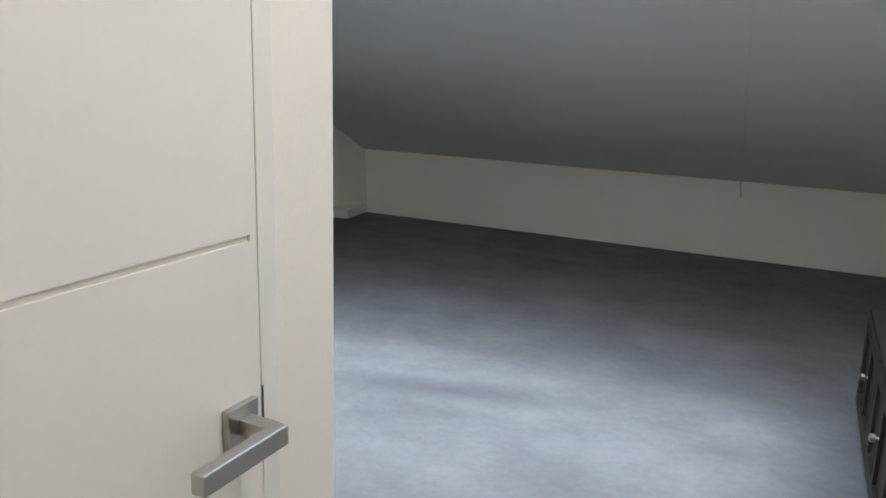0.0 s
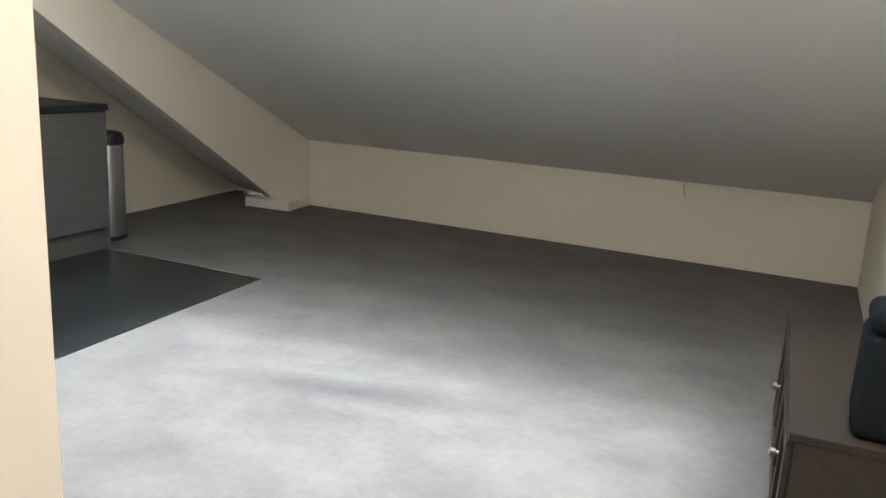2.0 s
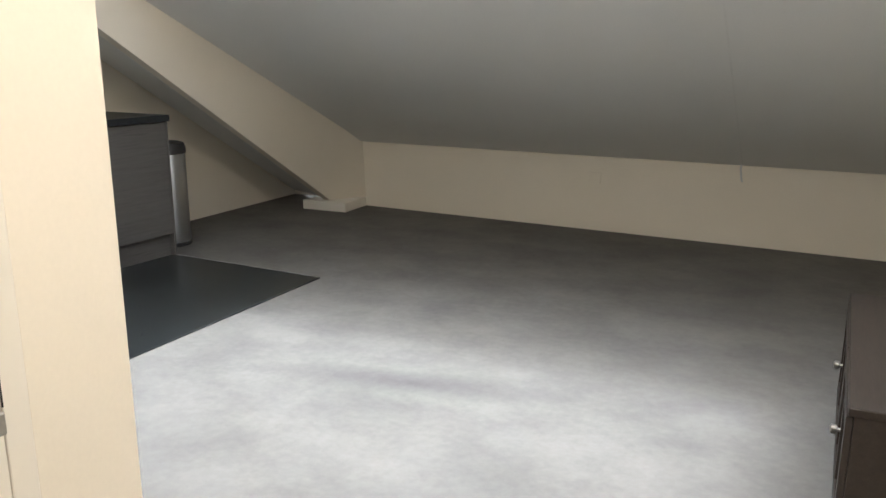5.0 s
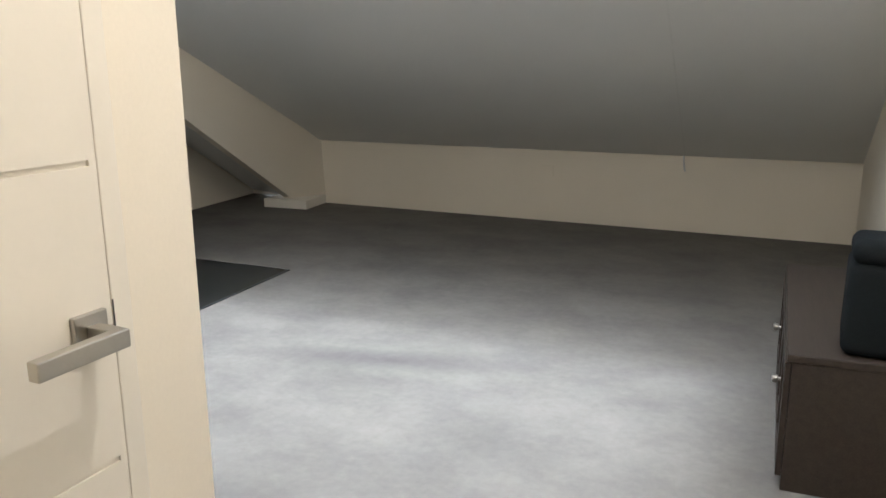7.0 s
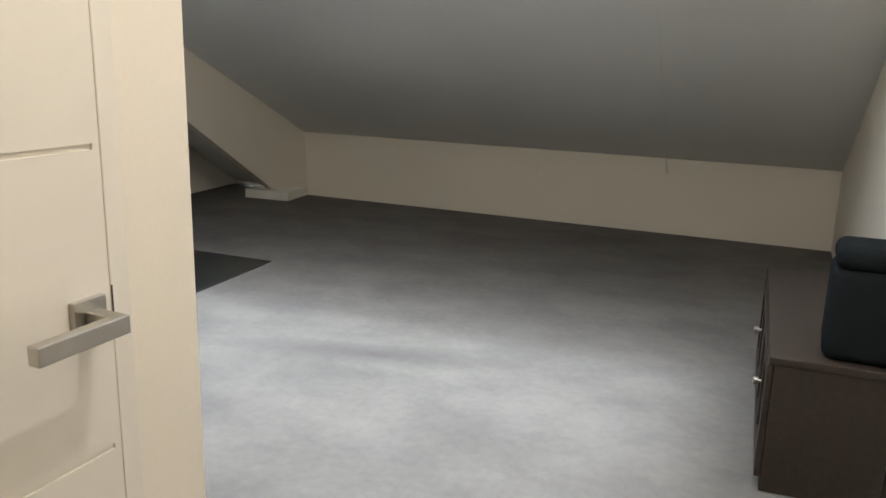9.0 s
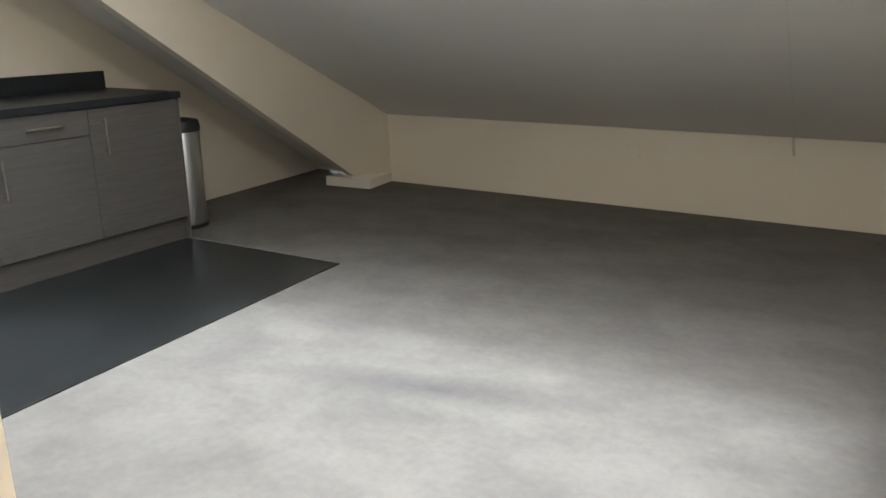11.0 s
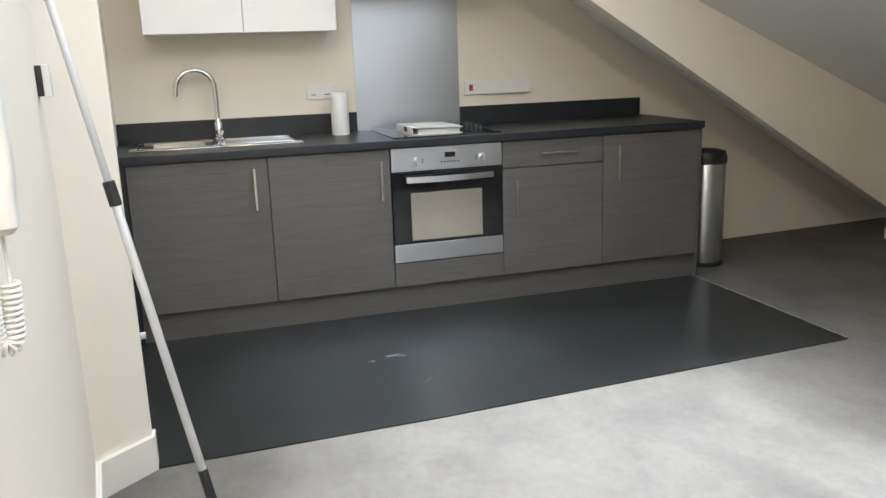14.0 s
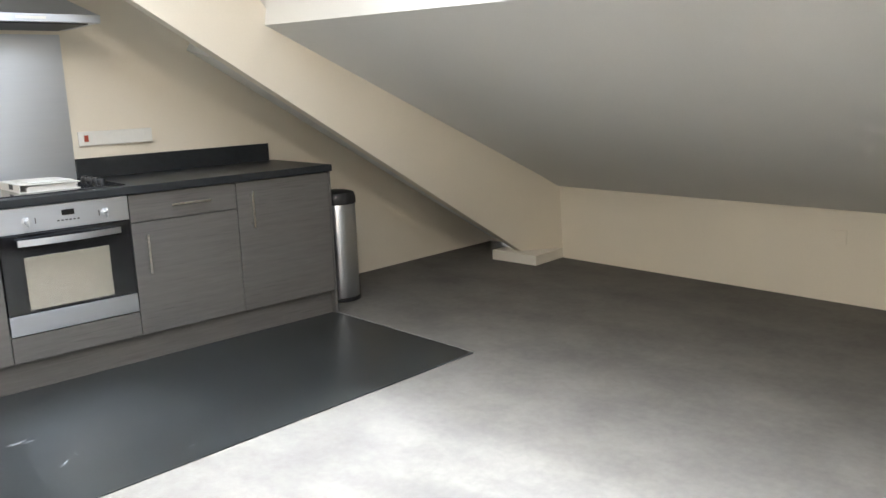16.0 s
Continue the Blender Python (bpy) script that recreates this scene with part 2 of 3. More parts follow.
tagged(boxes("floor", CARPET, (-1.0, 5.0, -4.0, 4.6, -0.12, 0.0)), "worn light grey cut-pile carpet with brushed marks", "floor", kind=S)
bm = bmesh.new()
prism(bm, [(WALL_K, -4.0, 0), (WALL_K, 0.57, 0), (-0.87, 4.1, 0), (-0.87, 4.6, 0), (-1.05, 4.6, 0), (-1.05, -4.0, 0)], (0, 0, 3.2))
tagged(finish("wall_kitchen", bm, MAGNOLIA), "magnolia painted plaster wall behind the kitchen units", "wall", kind=S)
bm = bmesh.new()
prism(bm, [(WALL_R, -4.0, 0), (4.26, 4.6, 0), (WALL_R + 0.15, 4.6, 0), (WALL_R + 0.15, -4.0, 0)], (0, 0, 3.2))
tagged(finish("wall_right", bm, MAGNOLIA), "magnolia painted plaster gable wall", "wall", kind=S)
tagged(boxes("wall_back", MAGNOLIA, (WALL_K, WALL_R, BACK_Y - 0.15, BACK_Y, 0, 3.2)), "magnolia painted plaster wall behind the hall", "wall", kind=S)
tagged(boxes("wall_knee", MAGNOLIA, (0.02, WALL_R, KNEE_Y, KNEE_Y + 0.12, 0, KNEE_Z + 0.06)), "low magnolia knee wall under the sloping ceiling", "wall", kind=S)

# lower sloping ceiling, its foot on the knee wall, its head at a bright upstand, a little askew
def head_y(x):
    return 1.31 + 0.045 * x


def ceiling_z(x, y):
    """The underside of the lower slope."""
    return KNEE_Z + (HEAD_Z - KNEE_Z) * (KNEE_Y - y) / (KNEE_Y - 1.32)


bm = bmesh.new()
ends = []
for x in (-0.14, WALL_R):
    h = head_y(x)
    ends.append([bm.verts.new((x, y, z)) for y, z in ((KNEE_Y, KNEE_Z), (h, ceiling_z(x, h)), (h, roof_z(h) + 0.02), (h + 0.15, roof_z(h + 0.15) + 0.02), (KNEE_Y + 0.3, 0.78), (KNEE_Y + 0.3, KNEE_Z))])
bm.faces.new(ends[0]), bm.faces.new(ends[1][::-1])
for i in range(6):
    j = (i + 1) % 6
    bm.faces.new((ends[0][i], ends[1][i], ends[1][j], ends[0][j]))
tagged(finish("ceiling_slope", bm, CEILING), "white painted sloping attic ceiling", "ceiling", kind=S)
# taped joint of the boards
bm = bmesh.new()
for k in range(6):
    ya, yb = KNEE_Y - 0.012 - 0.408 * k, KNEE_Y - 0.012 - 0.408 * (k + 1)
    xa, xb = 3.125 + 0.037 * k, 3.125 + 0.037 * (k + 1)
    za, zb = ceiling_z(xa, ya) - 0.0008, ceiling_z(xb, yb) - 0.0008
    low = [(xa, ya, za), (xb, yb, zb), (xb + 0.010, yb, zb), (xa + 0.010, ya, za)]
    prism(bm, low, (0, 0, 0.03))
tagged(finish("trim_joint", bm, JOINT), "thin painted joint strip down the sloping ceiling", "trim", kind=S)

# upper roof with rooflights, then the flat ceiling
bm = bmesh.new()
TOP_Y = EAVE_Y - (CEIL_Z - EAVE_Z) / PITCH


def roof_piece(bm, xa, xb, ya, yb, thick=0.16):
    prism(bm, [(xa, ya, roof_z(ya)), (xa, yb, roof_z(yb)), (xa, yb, roof_z(yb) + thick), (xa, ya, roof_z(ya) + thick)], (xb - xa, 0, 0))


edges_x = [-1.0] + [v for light in ROOFLIGHTS for v in light[:2]] + [WALL_R]
for xa, xb in zip(edges_x[0::2], edges_x[1::2]):
    roof_piece(bm, xa, xb, TOP_Y, 1.72)
for xa, xb, y0, y1 in ROOFLIGHTS:
    roof_piece(bm, xa, xb, TOP_Y, y0)
    roof_piece(bm, xa, xb, y1, 1.72)
box(bm, WALL_K, WALL_R, BACK_Y, TOP_Y + 0.04, CEIL_Z, CEIL_Z + 0.16)
tagged(finish("ceiling_upper", bm, CEILING), "white painted upper attic ceiling with rooflight openings", "ceiling", kind=S)
for i, (xa, xb, y0, y1) in enumerate(ROOFLIGHTS):
    win = tagged(root("window_%d" % (i + 1), (xa, y0, roof_z(y0))), "white framed rooflight in the sloping roof", "window", kind=S)
    bm = bmesh.new()
    for a, b, c, d in ((xa, xa + 0.045, y0, y1), (xb - 0.045, xb, y0, y1), (xa + 0.045, xb - 0.045, y0, y0 + 0.045), (xa + 0.045, xb - 0.045, y1 - 0.045, y1)):
        prism(bm, [(a, c, roof_z(c) + 0.10), (a, d, roof_z(d) + 0.10), (a, d, roof_z(d) + 0.18), (a, c, roof_z(c) + 0.18)], (b - a, 0, 0))
    finish("frame", bm, GLOSS, win)
    bm = bmesh.new()
    prism(bm, [(xa + 0.046, y0 + 0.046, roof_z(y0 + 0.046) + 0.150), (xa + 0.046, y1 - 0.046, roof_z(y1 - 0.046) + 0.150), (xa + 0.046, y1 - 0.046, roof_z(y1 - 0.046) + 0.156), (xa + 0.046, y0 + 0.046, roof_z(y0 + 0.046) + 0.156)], (xb - xa - 0.092, 0, 0))
    finish("pane", bm, GLASS, win).visible_shadow = False


# boxed-in truss panel beside the kitchen: its sloping lower edge and its leaning face
def edge_z(y):
    return 2.137 - 0.572 * y


def panel_x(y, z):
    """The face leans out as it rises."""
    return -0.332 + 0.056 * y + 0.274 * z


TIP_Y = 3.615
bm = bmesh.new()
rows = []
for y in (-0.7, 0.4, 1.0, 1.36, 2.0, 2.8, TIP_Y, KNEE_Y):
    z0 = edge_z(y) if y < TIP_Y + 0.001 else 0.07
    z1 = ceiling_z(0, y) + 0.05 if y > 1.35 else roof_z(max(y, -0.7)) + 0.05
    xa, xb = panel_x(y, z0), panel_x(y, z1)
    if y == KNEE_Y:
        xa, xb = 0.055, 0.030
    rows.append([bm.verts.new(p) for p in ((xa, y, z0), (xb, y, z1), (xb - 0.07, y, z1), (xa - 0.07, y, z0))])
for a, b in zip(rows, rows[1:]):
    for i in range(4):
        bm.faces.new((a[i], b[i], b[(i + 1) % 4], a[(i + 1) % 4]))
bm.faces.new(rows[0]), bm.faces.new(rows[-1][::-1])
tagged(finish("wall_truss_panel", bm, MAGNOLIA, smooth=True), "magnolia boxed-in truss wall with a sloping lower edge", "wall", kind=S)
# soffit between the panel and the kitchen wall, open above its upper end
bm = bmesh.new()
SOFFIT = [(panel_x(1.14, edge_z(1.14)) - 0.03, 1.14, edge_z(1.14) + 0.003), (panel_x(3.56, edge_z(3.56)) - 0.03, 3.56, edge_z(3.56) + 0.003), (-0.868, 4.04, 0.045), (-0.685, 1.31, 1.598)]
prism(bm, SOFFIT, (0, 0.10, 0.16))
tagged(finish("ceiling_soffit", bm, CEILING), "grey-white painted sloping soffit under the boxed truss", "ceiling", kind=S)
bm = bmesh.new()
prism(bm, [(-0.325, 3.505, 0), (0.093, 3.536, 0), (0.060, KNEE_Y - 0.002, 0), (-0.325, KNEE_Y - 0.002, 0)], (0, 0, 0.077))
bmesh.ops.bevel(bm, geom=list(bm.edges), offset=0.004, segments=2, profile=0.5, affect="EDGES")
tagged(finish("trim_foot", bm, GLOSS), "low white painted boxing at the foot of the truss", "trim", kind=S)
tagged(boxes("wall_eaves", MAGNOLIA, (-0.95, 0.06, 4.06, 4.18, 0, 0.7)), "plain wall closing the eaves", "wall", kind=S)

# partition with the entry phone, slightly askew, and its nib by the kitchen
PH_A, PH_B = Vector((3.147, -1.147, 0)), Vector((1.405, -1.315, 0))
bm = bmesh.new()
prism(bm, [(3.07, -1.1544, 0), PH_B, (1.268, -1.156, 0), (1.231, -1.156, 0), (1.231, -1.30, 0), (WALL_K, -1.30, 0), (WALL_K, -1.42, 0), (3.07, -1.42, 0)], (0, 0, CEIL_Z + 0.05))
tagged(finish("wall_partition", bm, MAGNOLIA), "pale painted partition wall beside the kitchen", "wall", kind=S)
bm = bmesh.new()
prism(bm, [(1.418, -1.297, 0), (1.285, -1.145, 0), (1.227, -1.145, 0), (1.227, -1.156, 0), (1.268, -1.156, 0), (1.405, -1.315, 0), (3.06, -1.1564, 0), (3.06, -1.140, 0)], (0, 0, 0.12))
tagged(finish("baseboard", bm, GLOSS), "white gloss painted skirting board", "skirting", kind=S)

# hall wall with the door
DOOR_X, DOOR_Y, DOOR_W, DOOR_H = 3.176, -1.342, 0.762, 1.981
bm = bmesh.new()
prism(bm, [(DOOR_X, DOOR_Y + 0.034, 0), PH_A, (3.072, -1.1542, 0), (3.072, DOOR_Y + 0.034, 0)], (0, 0, CEIL_Z + 0.05))
box(bm, 3.06, DOOR_X, BACK_Y, DOOR_Y - DOOR_W - 0.038, 0, CEIL_Z + 0.05)
box(bm, 3.06, DOOR_X, DOOR_Y - DOOR_W - 0.038, DOOR_Y + 0.034, DOOR_H + 0.04, CEIL_Z + 0.05)
tagged(finish("wall_hall", bm, MAGNOLIA), "cream painted hall wall beside the white door", "wall", kind=S)
boxes_frame = boxes("door_frame", GLOSS, (3.074, DOOR_X + 0.001, DOOR_Y + 0.0010, DOOR_Y + 0.034, 0, DOOR_H + 0.038), (3.074, DOOR_X + 0.001, DOOR_Y - DOOR_W - 0.037, DOOR_Y - DOOR_W - 0.004, 0, DOOR_H + 0.038), (3.074, DOOR_X + 0.001, DOOR_Y - DOOR_W - 0.004, DOOR_Y + 0.004, DOOR_H + 0.006, DOOR_H + 0.038), bevel=0.002)
tagged(boxes_frame, "white painted door lining", "door frame", kind=S)


def make_door():
    door = tagged(root("door_1", (DOOR_X, DOOR_Y, 0.006)), "closed white painted door with horizontal grooves", "door", kind=S)
    ya, yb = DOOR_Y - DOOR_W, DOOR_Y
    bm = bmesh.new()
    box(bm, DOOR_X - 0.044, DOOR_X - 0.004, ya, yb, 0.006, DOOR_H)
    cuts = [0.006, 0.325, 0.729, 1.133, 1.537, DOOR_H]
    box(bm, DOOR_X - 0.0045, DOOR_X, yb - 0.011, yb, 0.006, DOOR_H)
    for lo, hi in zip(cuts, cuts[1:]):
        box(bm, DOOR_X - 0.0045, DOOR_X, ya, yb - 0.011, lo + (0.004 if lo > 0.1 else 0), hi - (0.004 if hi < 1.9 else 0))
    finish("leaf", bm, GLOSS, door)
    boxes("strike_plate", BLACK, (DOOR_X + 0.0010, DOOR_X + 0.0016, DOOR_Y + 0.0012, DOOR_Y + 0.0034, 0.908, 0.952), parent=door, label="dark steel latch plate")
    handle = root("handle", (0, 0, 0))
    handle.parent = door
    tagged(handle, label="satin nickel square lever handle")
    yc, zc = -1.383, 0.920
    boxes("rose", NICKEL, (DOOR_X, DOOR_X + 0.009, yc - 0.026, yc + 0.026, zc - 0.026, zc + 0.026), bevel=0.0015, parent=handle)
    bm = bmesh.new()
    box(bm, DOOR_X + 0.009, DOOR_X + 0.052, yc - 0.009, yc + 0.011, zc - 0.009, zc + 0.011, bevel=0.0015)
    box(bm, DOOR_X + 0.050, DOOR_X + 0.068, yc - 0.128, yc + 0.006, zc - 0.011, zc + 0.013, bevel=0.0018)
    finish("lever", bm, NICKEL, handle)


make_door()

# dark vinyl sheet in front of the units
bm = bmesh.new()
prism(bm, [(-0.04, -1.295, 0.0), (1.233, -1.295, 0.0), (1.233, -1.15, 0.0), (1.282, -1.15, 0.0), (1.256, -0.15, 0.0), (1.146, 1.815, 0.0), (-0.04, 1.800, 0.0)], (0, 0, 0.006))
tagged(finish("floor_vinyl", bm, VINYL), "dark charcoal vinyl flooring with scuffs", "floor", kind=S)
bm = bmesh.new()
prism(bm, [(-0.03, 1.806, 0.0), (1.146, 1.8155, 0.0), (1.146, 1.8195, 0.0), (-0.03, 1.810, 0.0)], (0, 0, 0.0068))
tagged(finish("trim_threshold", bm, STRIP), "thin grey metal edge strip between vinyl and carpet", "trim", kind=S)
rnd = random.Random(9)
SCUFF = material("pale_scuff", (0.09, 0.093, 0.095), 0.6, vary=0.3, bump=0)
vinyl = bpy.data.objects["floor_vinyl"]
for x, y, w, h, turn in ((0.57, -0.165, 0.016, 0.05, 0.2), (0.59, -0.13, 0.010, 0.03, 0.1), (0.61, -0.27, 0.012, 0.02, 0.5), (0.25, -0.20, 0.010, 0.02, 0.9), (0.90, -0.095, 0.008, 0.045, 0.9), (0.85, -0.035, 0.007, 0.03, 1.6), (1.03, 0.62, 0.007, 0.03, 0.7), (1.11, 0.31, 0.006, 0.022, 0.3)):
    bm = bmesh.new()
    n = 9
    ring = []
    for k in range(n):
        a = 2 * math.pi * k / n
        r = rnd.uniform(0.55, 1.0)
        u, v = w * r * math.cos(a), h * r * math.sin(a)
        ring.append((x + u * math.cos(turn) - v * math.sin(turn), y + u * math.sin(turn) + v * math.cos(turn), 0.006))
    prism(bm, ring, (0, 0, 0.0006))
    finish("scuff", bm, SCUFF, vinyl)
# small open ceiling lamps
for x, y, watts in SPOTS:
    d = tagged(root("ceiling_lamp", (x, y, CEIL_Z)), "small white ceiling lamp holder", "ceiling lamp", group="ceiling lamps")
    bm = bmesh.new()
    lathe(bm, (x, y, CEIL_Z), [(0.045, 0.0), (0.044, -0.012), (0.022, -0.022), (0.018, -0.045)], 24)
    finish("holder", bm, WHITE_PLASTIC, d, smooth=True)


# ---- kitchen ----
def bar_handle(parent, x, ya, yb, za, zb):
    """A square bar handle on two posts."""
    bm = bmesh.new()
    if zb - za > yb - ya:
        box(bm, x + 0.022, x + 0.032, ya, yb, za, zb, bevel=0.0015)
        for z in (za + 0.018, zb - 0.028):
            box(bm, x, x + 0.023, ya + 0.001, yb - 0.001, z, z + 0.010)
    else:
        box(bm, x + 0.022, x + 0.032, ya, yb, za, zb, bevel=0.0015)
        for y in (ya + 0.018, yb - 0.028):
            box(bm, x, x + 0.023, y, y + 0.010, za + 0.001, zb - 0.001)
    finish("handle", bm, BAR, parent, label="brushed steel bar handle")


def base_unit(y0, y1, fronts, label):
    """fronts: (z0, z1, name, handle box)"""
    u = tagged(root("base_cabinet", (-0.3, (y0 + y1) / 2, 0)), label, "kitchen cabinet", group="kitchen base cabinets")
    boxes("body", WOOD, (-0.60, -0.021, y0 + 0.001, y1 - 0.001, 0.15, 0.868), parent=u)
    for z0, z1, name, h in fronts:
        holder = root(name, (0, 0, 0))
        holder.parent = u
        boxes("front", WOOD, (-0.019, 0.0, y0 + 0.002, y1 - 0.002, z0, z1), bevel=0.0012, parent=holder)
        if h:
            bar_handle(holder, 0.0, *h)
    return u


base_unit(-1.236, -0.6, [(0.152, 0.864, "door", (-0.672, -0.660, 0.618, 0.820))], "grey wood-effect base cabinet under the sink")
base_unit(-0.6, 0.0, [(0.152, 0.864, "door", (-0.056, -0.044, 0.612, 0.812))], "grey wood-effect base cabinet beside the oven")
base_unit(0.6, 1.185, [(0.152, 0.722, "door", (0.664, 0.676, 0.462, 0.662)), (0.727, 0.864, "drawer", (0.809, 1.02, 0.789, 0.801))], "grey wood-effect drawer and door base cabinet")
base_unit(1.185, 1.788, [(0.152, 0.864, "door", (1.262, 1.274, 0.610, 0.812))], "grey wood-effect end base cabinet")
t = tagged(boxes("end_panel", WOOD, (-0.61, 0.0, 1.789, 1.803, 0.0, 0.868), bevel=0.001), "grey wood-effect end panel of the units", "cabinet panel")
tagged(boxes("plinth", WOOD, (-0.056, -0.040, -1.29, 1.788, 0.0, 0.149)), "grey wood-effect plinth under the cabinets", "plinth")
# black block added here; its colour stands for the shade in an open gap
tagged(boxes("gap_shade", WORKTOP, (-0.60, -0.015, -1.299, -1.238, 0.0, 0.868)), "black block added for the shade in the gap between the cabinet and the wall", "cabinet panel")

# worktop with a hole for the sink bowl
BOWL = (-0.53, -0.20, -1.175, -0.815)
wt = tagged(root("worktop", (-0.3, 0.25, 0.87)), "black laminate worktop with matching upstand", "worktop")
bm = bmesh.new()
x0, x1, ya, yb = -0.63, 0.022, -1.30, 1.805
box(bm, x0, x1, BOWL[3], yb, 0.870, 0.910, bevel=0.004)
box(bm, x0, x1, ya, BOWL[2], 0.870, 0.910, bevel=0.0)
box(bm, BOWL[1], x1, BOWL[2] - 0.001, BOWL[3] + 0.006, 0.870, 0.910, bevel=0.004)
box(bm, x0, BOWL[0], BOWL[2], BOWL[3], 0.870, 0.910)
finish("top", bm, WORKTOP, wt)
boxes("upstand", WORKTOP, (-0.629, -0.611, -1.299, -0.032, 0.910, 1.017), (-0.629, -0.611, 0.582, 1.768, 0.910, 1.017), bevel=0.0015, parent=wt)


def rounded(x0, x1, y0, y1, r, z, steps=6):
    """Corner points of a rounded rectangle, anticlockwise."""
    pts = []
    for cx, cy, a0 in ((x1 - r, y1 - r, 0), (x0 + r, y1 - r, 90), (x0 + r, y0 + r, 180), (x1 - r, y0 + r, 270)):
        for k in range(steps + 1):
            a = radians(a0 + 90 * k / steps)
            pts.append((cx + r * math.cos(a), cy + r * math.sin(a), z))
    return pts


def loft(bm, loops, close=True):
    made = [[bm.verts.new(p) for p in loop] for loop in loops]
    for a, b in zip(made, made[1:]):
        for i in range(len(a)):
            j = (i + 1) % len(a)
            bm.faces.new((a[i], a[j], b[j], b[i]))
    if close:
        bm.faces.new(made[-1])


def make_sink():
    s = tagged(root("sink", (-0.37, -0.8, 0.91)), "stainless steel inset sink with drainer", "sink")
    X0, X1, Y0, Y1, z = -0.580, -0.150, -1.225, -0.400, 0.9105
    a, b, c, d = BOWL
    bm = bmesh.new()
    # bowl with its rolled lip
    loft(bm, [rounded(a - 0.016, b + 0.016, c - 0.016, d + 0.016, 0.085, z + 0.0065), rounded(a - 0.006, b + 0.006, c - 0.006, d + 0.006, 0.078, z + 0.0095), rounded(a, b, c, d, 0.072, z + 0.004),
              rounded(a + 0.008, b - 0.008, c + 0.008, d - 0.008, 0.068, 0.80), rounded(a + 0.020, b - 0.020, c + 0.020, d - 0.020, 0.060, 0.770), rounded(a + 0.045, b - 0.045, c + 0.045, d - 0.045, 0.045, 0.762)])
    finish("bowl", bm, SINK_STEEL, s, smooth=True)
    bm = bmesh.new()
    # outer plate: left part round the bowl as four bars, right part the drainer
    box(bm, b + 0.010, X1, Y0, d + 0.012, z, z + 0.0065, bevel=0.003)
    box(bm, X0, a - 0.010, Y0, d + 0.012, z, z + 0.0065, bevel=0.003)
    box(bm, a - 0.012, b + 0.012, Y0, c - 0.010, z, z + 0.0065, bevel=0.003)
    box(bm, X0, X1, d + 0.011, Y1, z, z + 0.0045, bevel=0.002)
    for x, y in ((a - 0.004, c - 0.004), (b - 0.044, c - 0.004), (a - 0.004, d - 0.044), (b - 0.044, d - 0.044)):
        box(bm, x - 0.006, x + 0.054, y - 0.006, y + 0.054, z - 0.03, z - 0.005)
    finish("rim", bm, SINK_STEEL, s, smooth=True)
    for i in range(8):
        x = -0.500 + i * 0.038
        bm = bmesh.new()
        tube(bm, [(x, -0.775, z + 0.001), (x, -0.760, z + 0.005), (x, -0.450, z + 0.005), (x, -0.435, z + 0.001)], 0.0075, 10)
        finish("ridge", bm, SINK_STEEL, s, smooth=True)
    bm = bmesh.new()
    lathe(bm, ((a + b) / 2, (c + d) / 2, 0.7625), [(0.042, 0.0), (0.042, 0.002), (0.030, 0.003)], 24)
    finish("waste", bm, CHROME, s, smooth=True)
    tap = tagged(root("tap", (-0.535, -0.79, 0.915)), "chrome swan-neck kitchen mixer tap", "tap")
    bm = bmesh.new()
    lathe(bm, (-0.535, -0.79, 0.9155), [(0.028, 0), (0.028, 0.006), (0.021, 0.014), (0.021, 0.085), (0.013, 0.098), (0.012, 0.12)], 24)
    finish("base", bm, CHROME, tap, smooth=True)
    pts = [(-0.535, -0.79, 1.03), (-0.535, -0.79, 1.10), (-0.535, -0.79, 1.17)]
    for k in range(1, 13):
        a = math.pi * k / 12 * 1.04
        pts.append((-0.535 + 0.02 * k / 12, -0.888 + 0.098 * math.cos(a), 1.18 + 0.098 * math.sin(a)))
    pts.append((-0.515, -0.990, 1.150))
    bm = bmesh.new()
    tube(bm, pts, 0.0128, 14)
    finish("spout", bm, CHROME, tap, smooth=True)
    bm = bmesh.new()
    tube(bm, [(-0.535, -0.790, 0.955), (-0.500, -0.785, 0.957), (-0.488, -0.783, 0.958)], [0.017, 0.019, 0.015], 16)
    tube(bm, [(-0.492, -0.783, 0.962), (-0.470, -0.780, 0.985)], 0.004, 8)
    finish("control", bm, CHROME, tap, smooth=True)


make_sink()


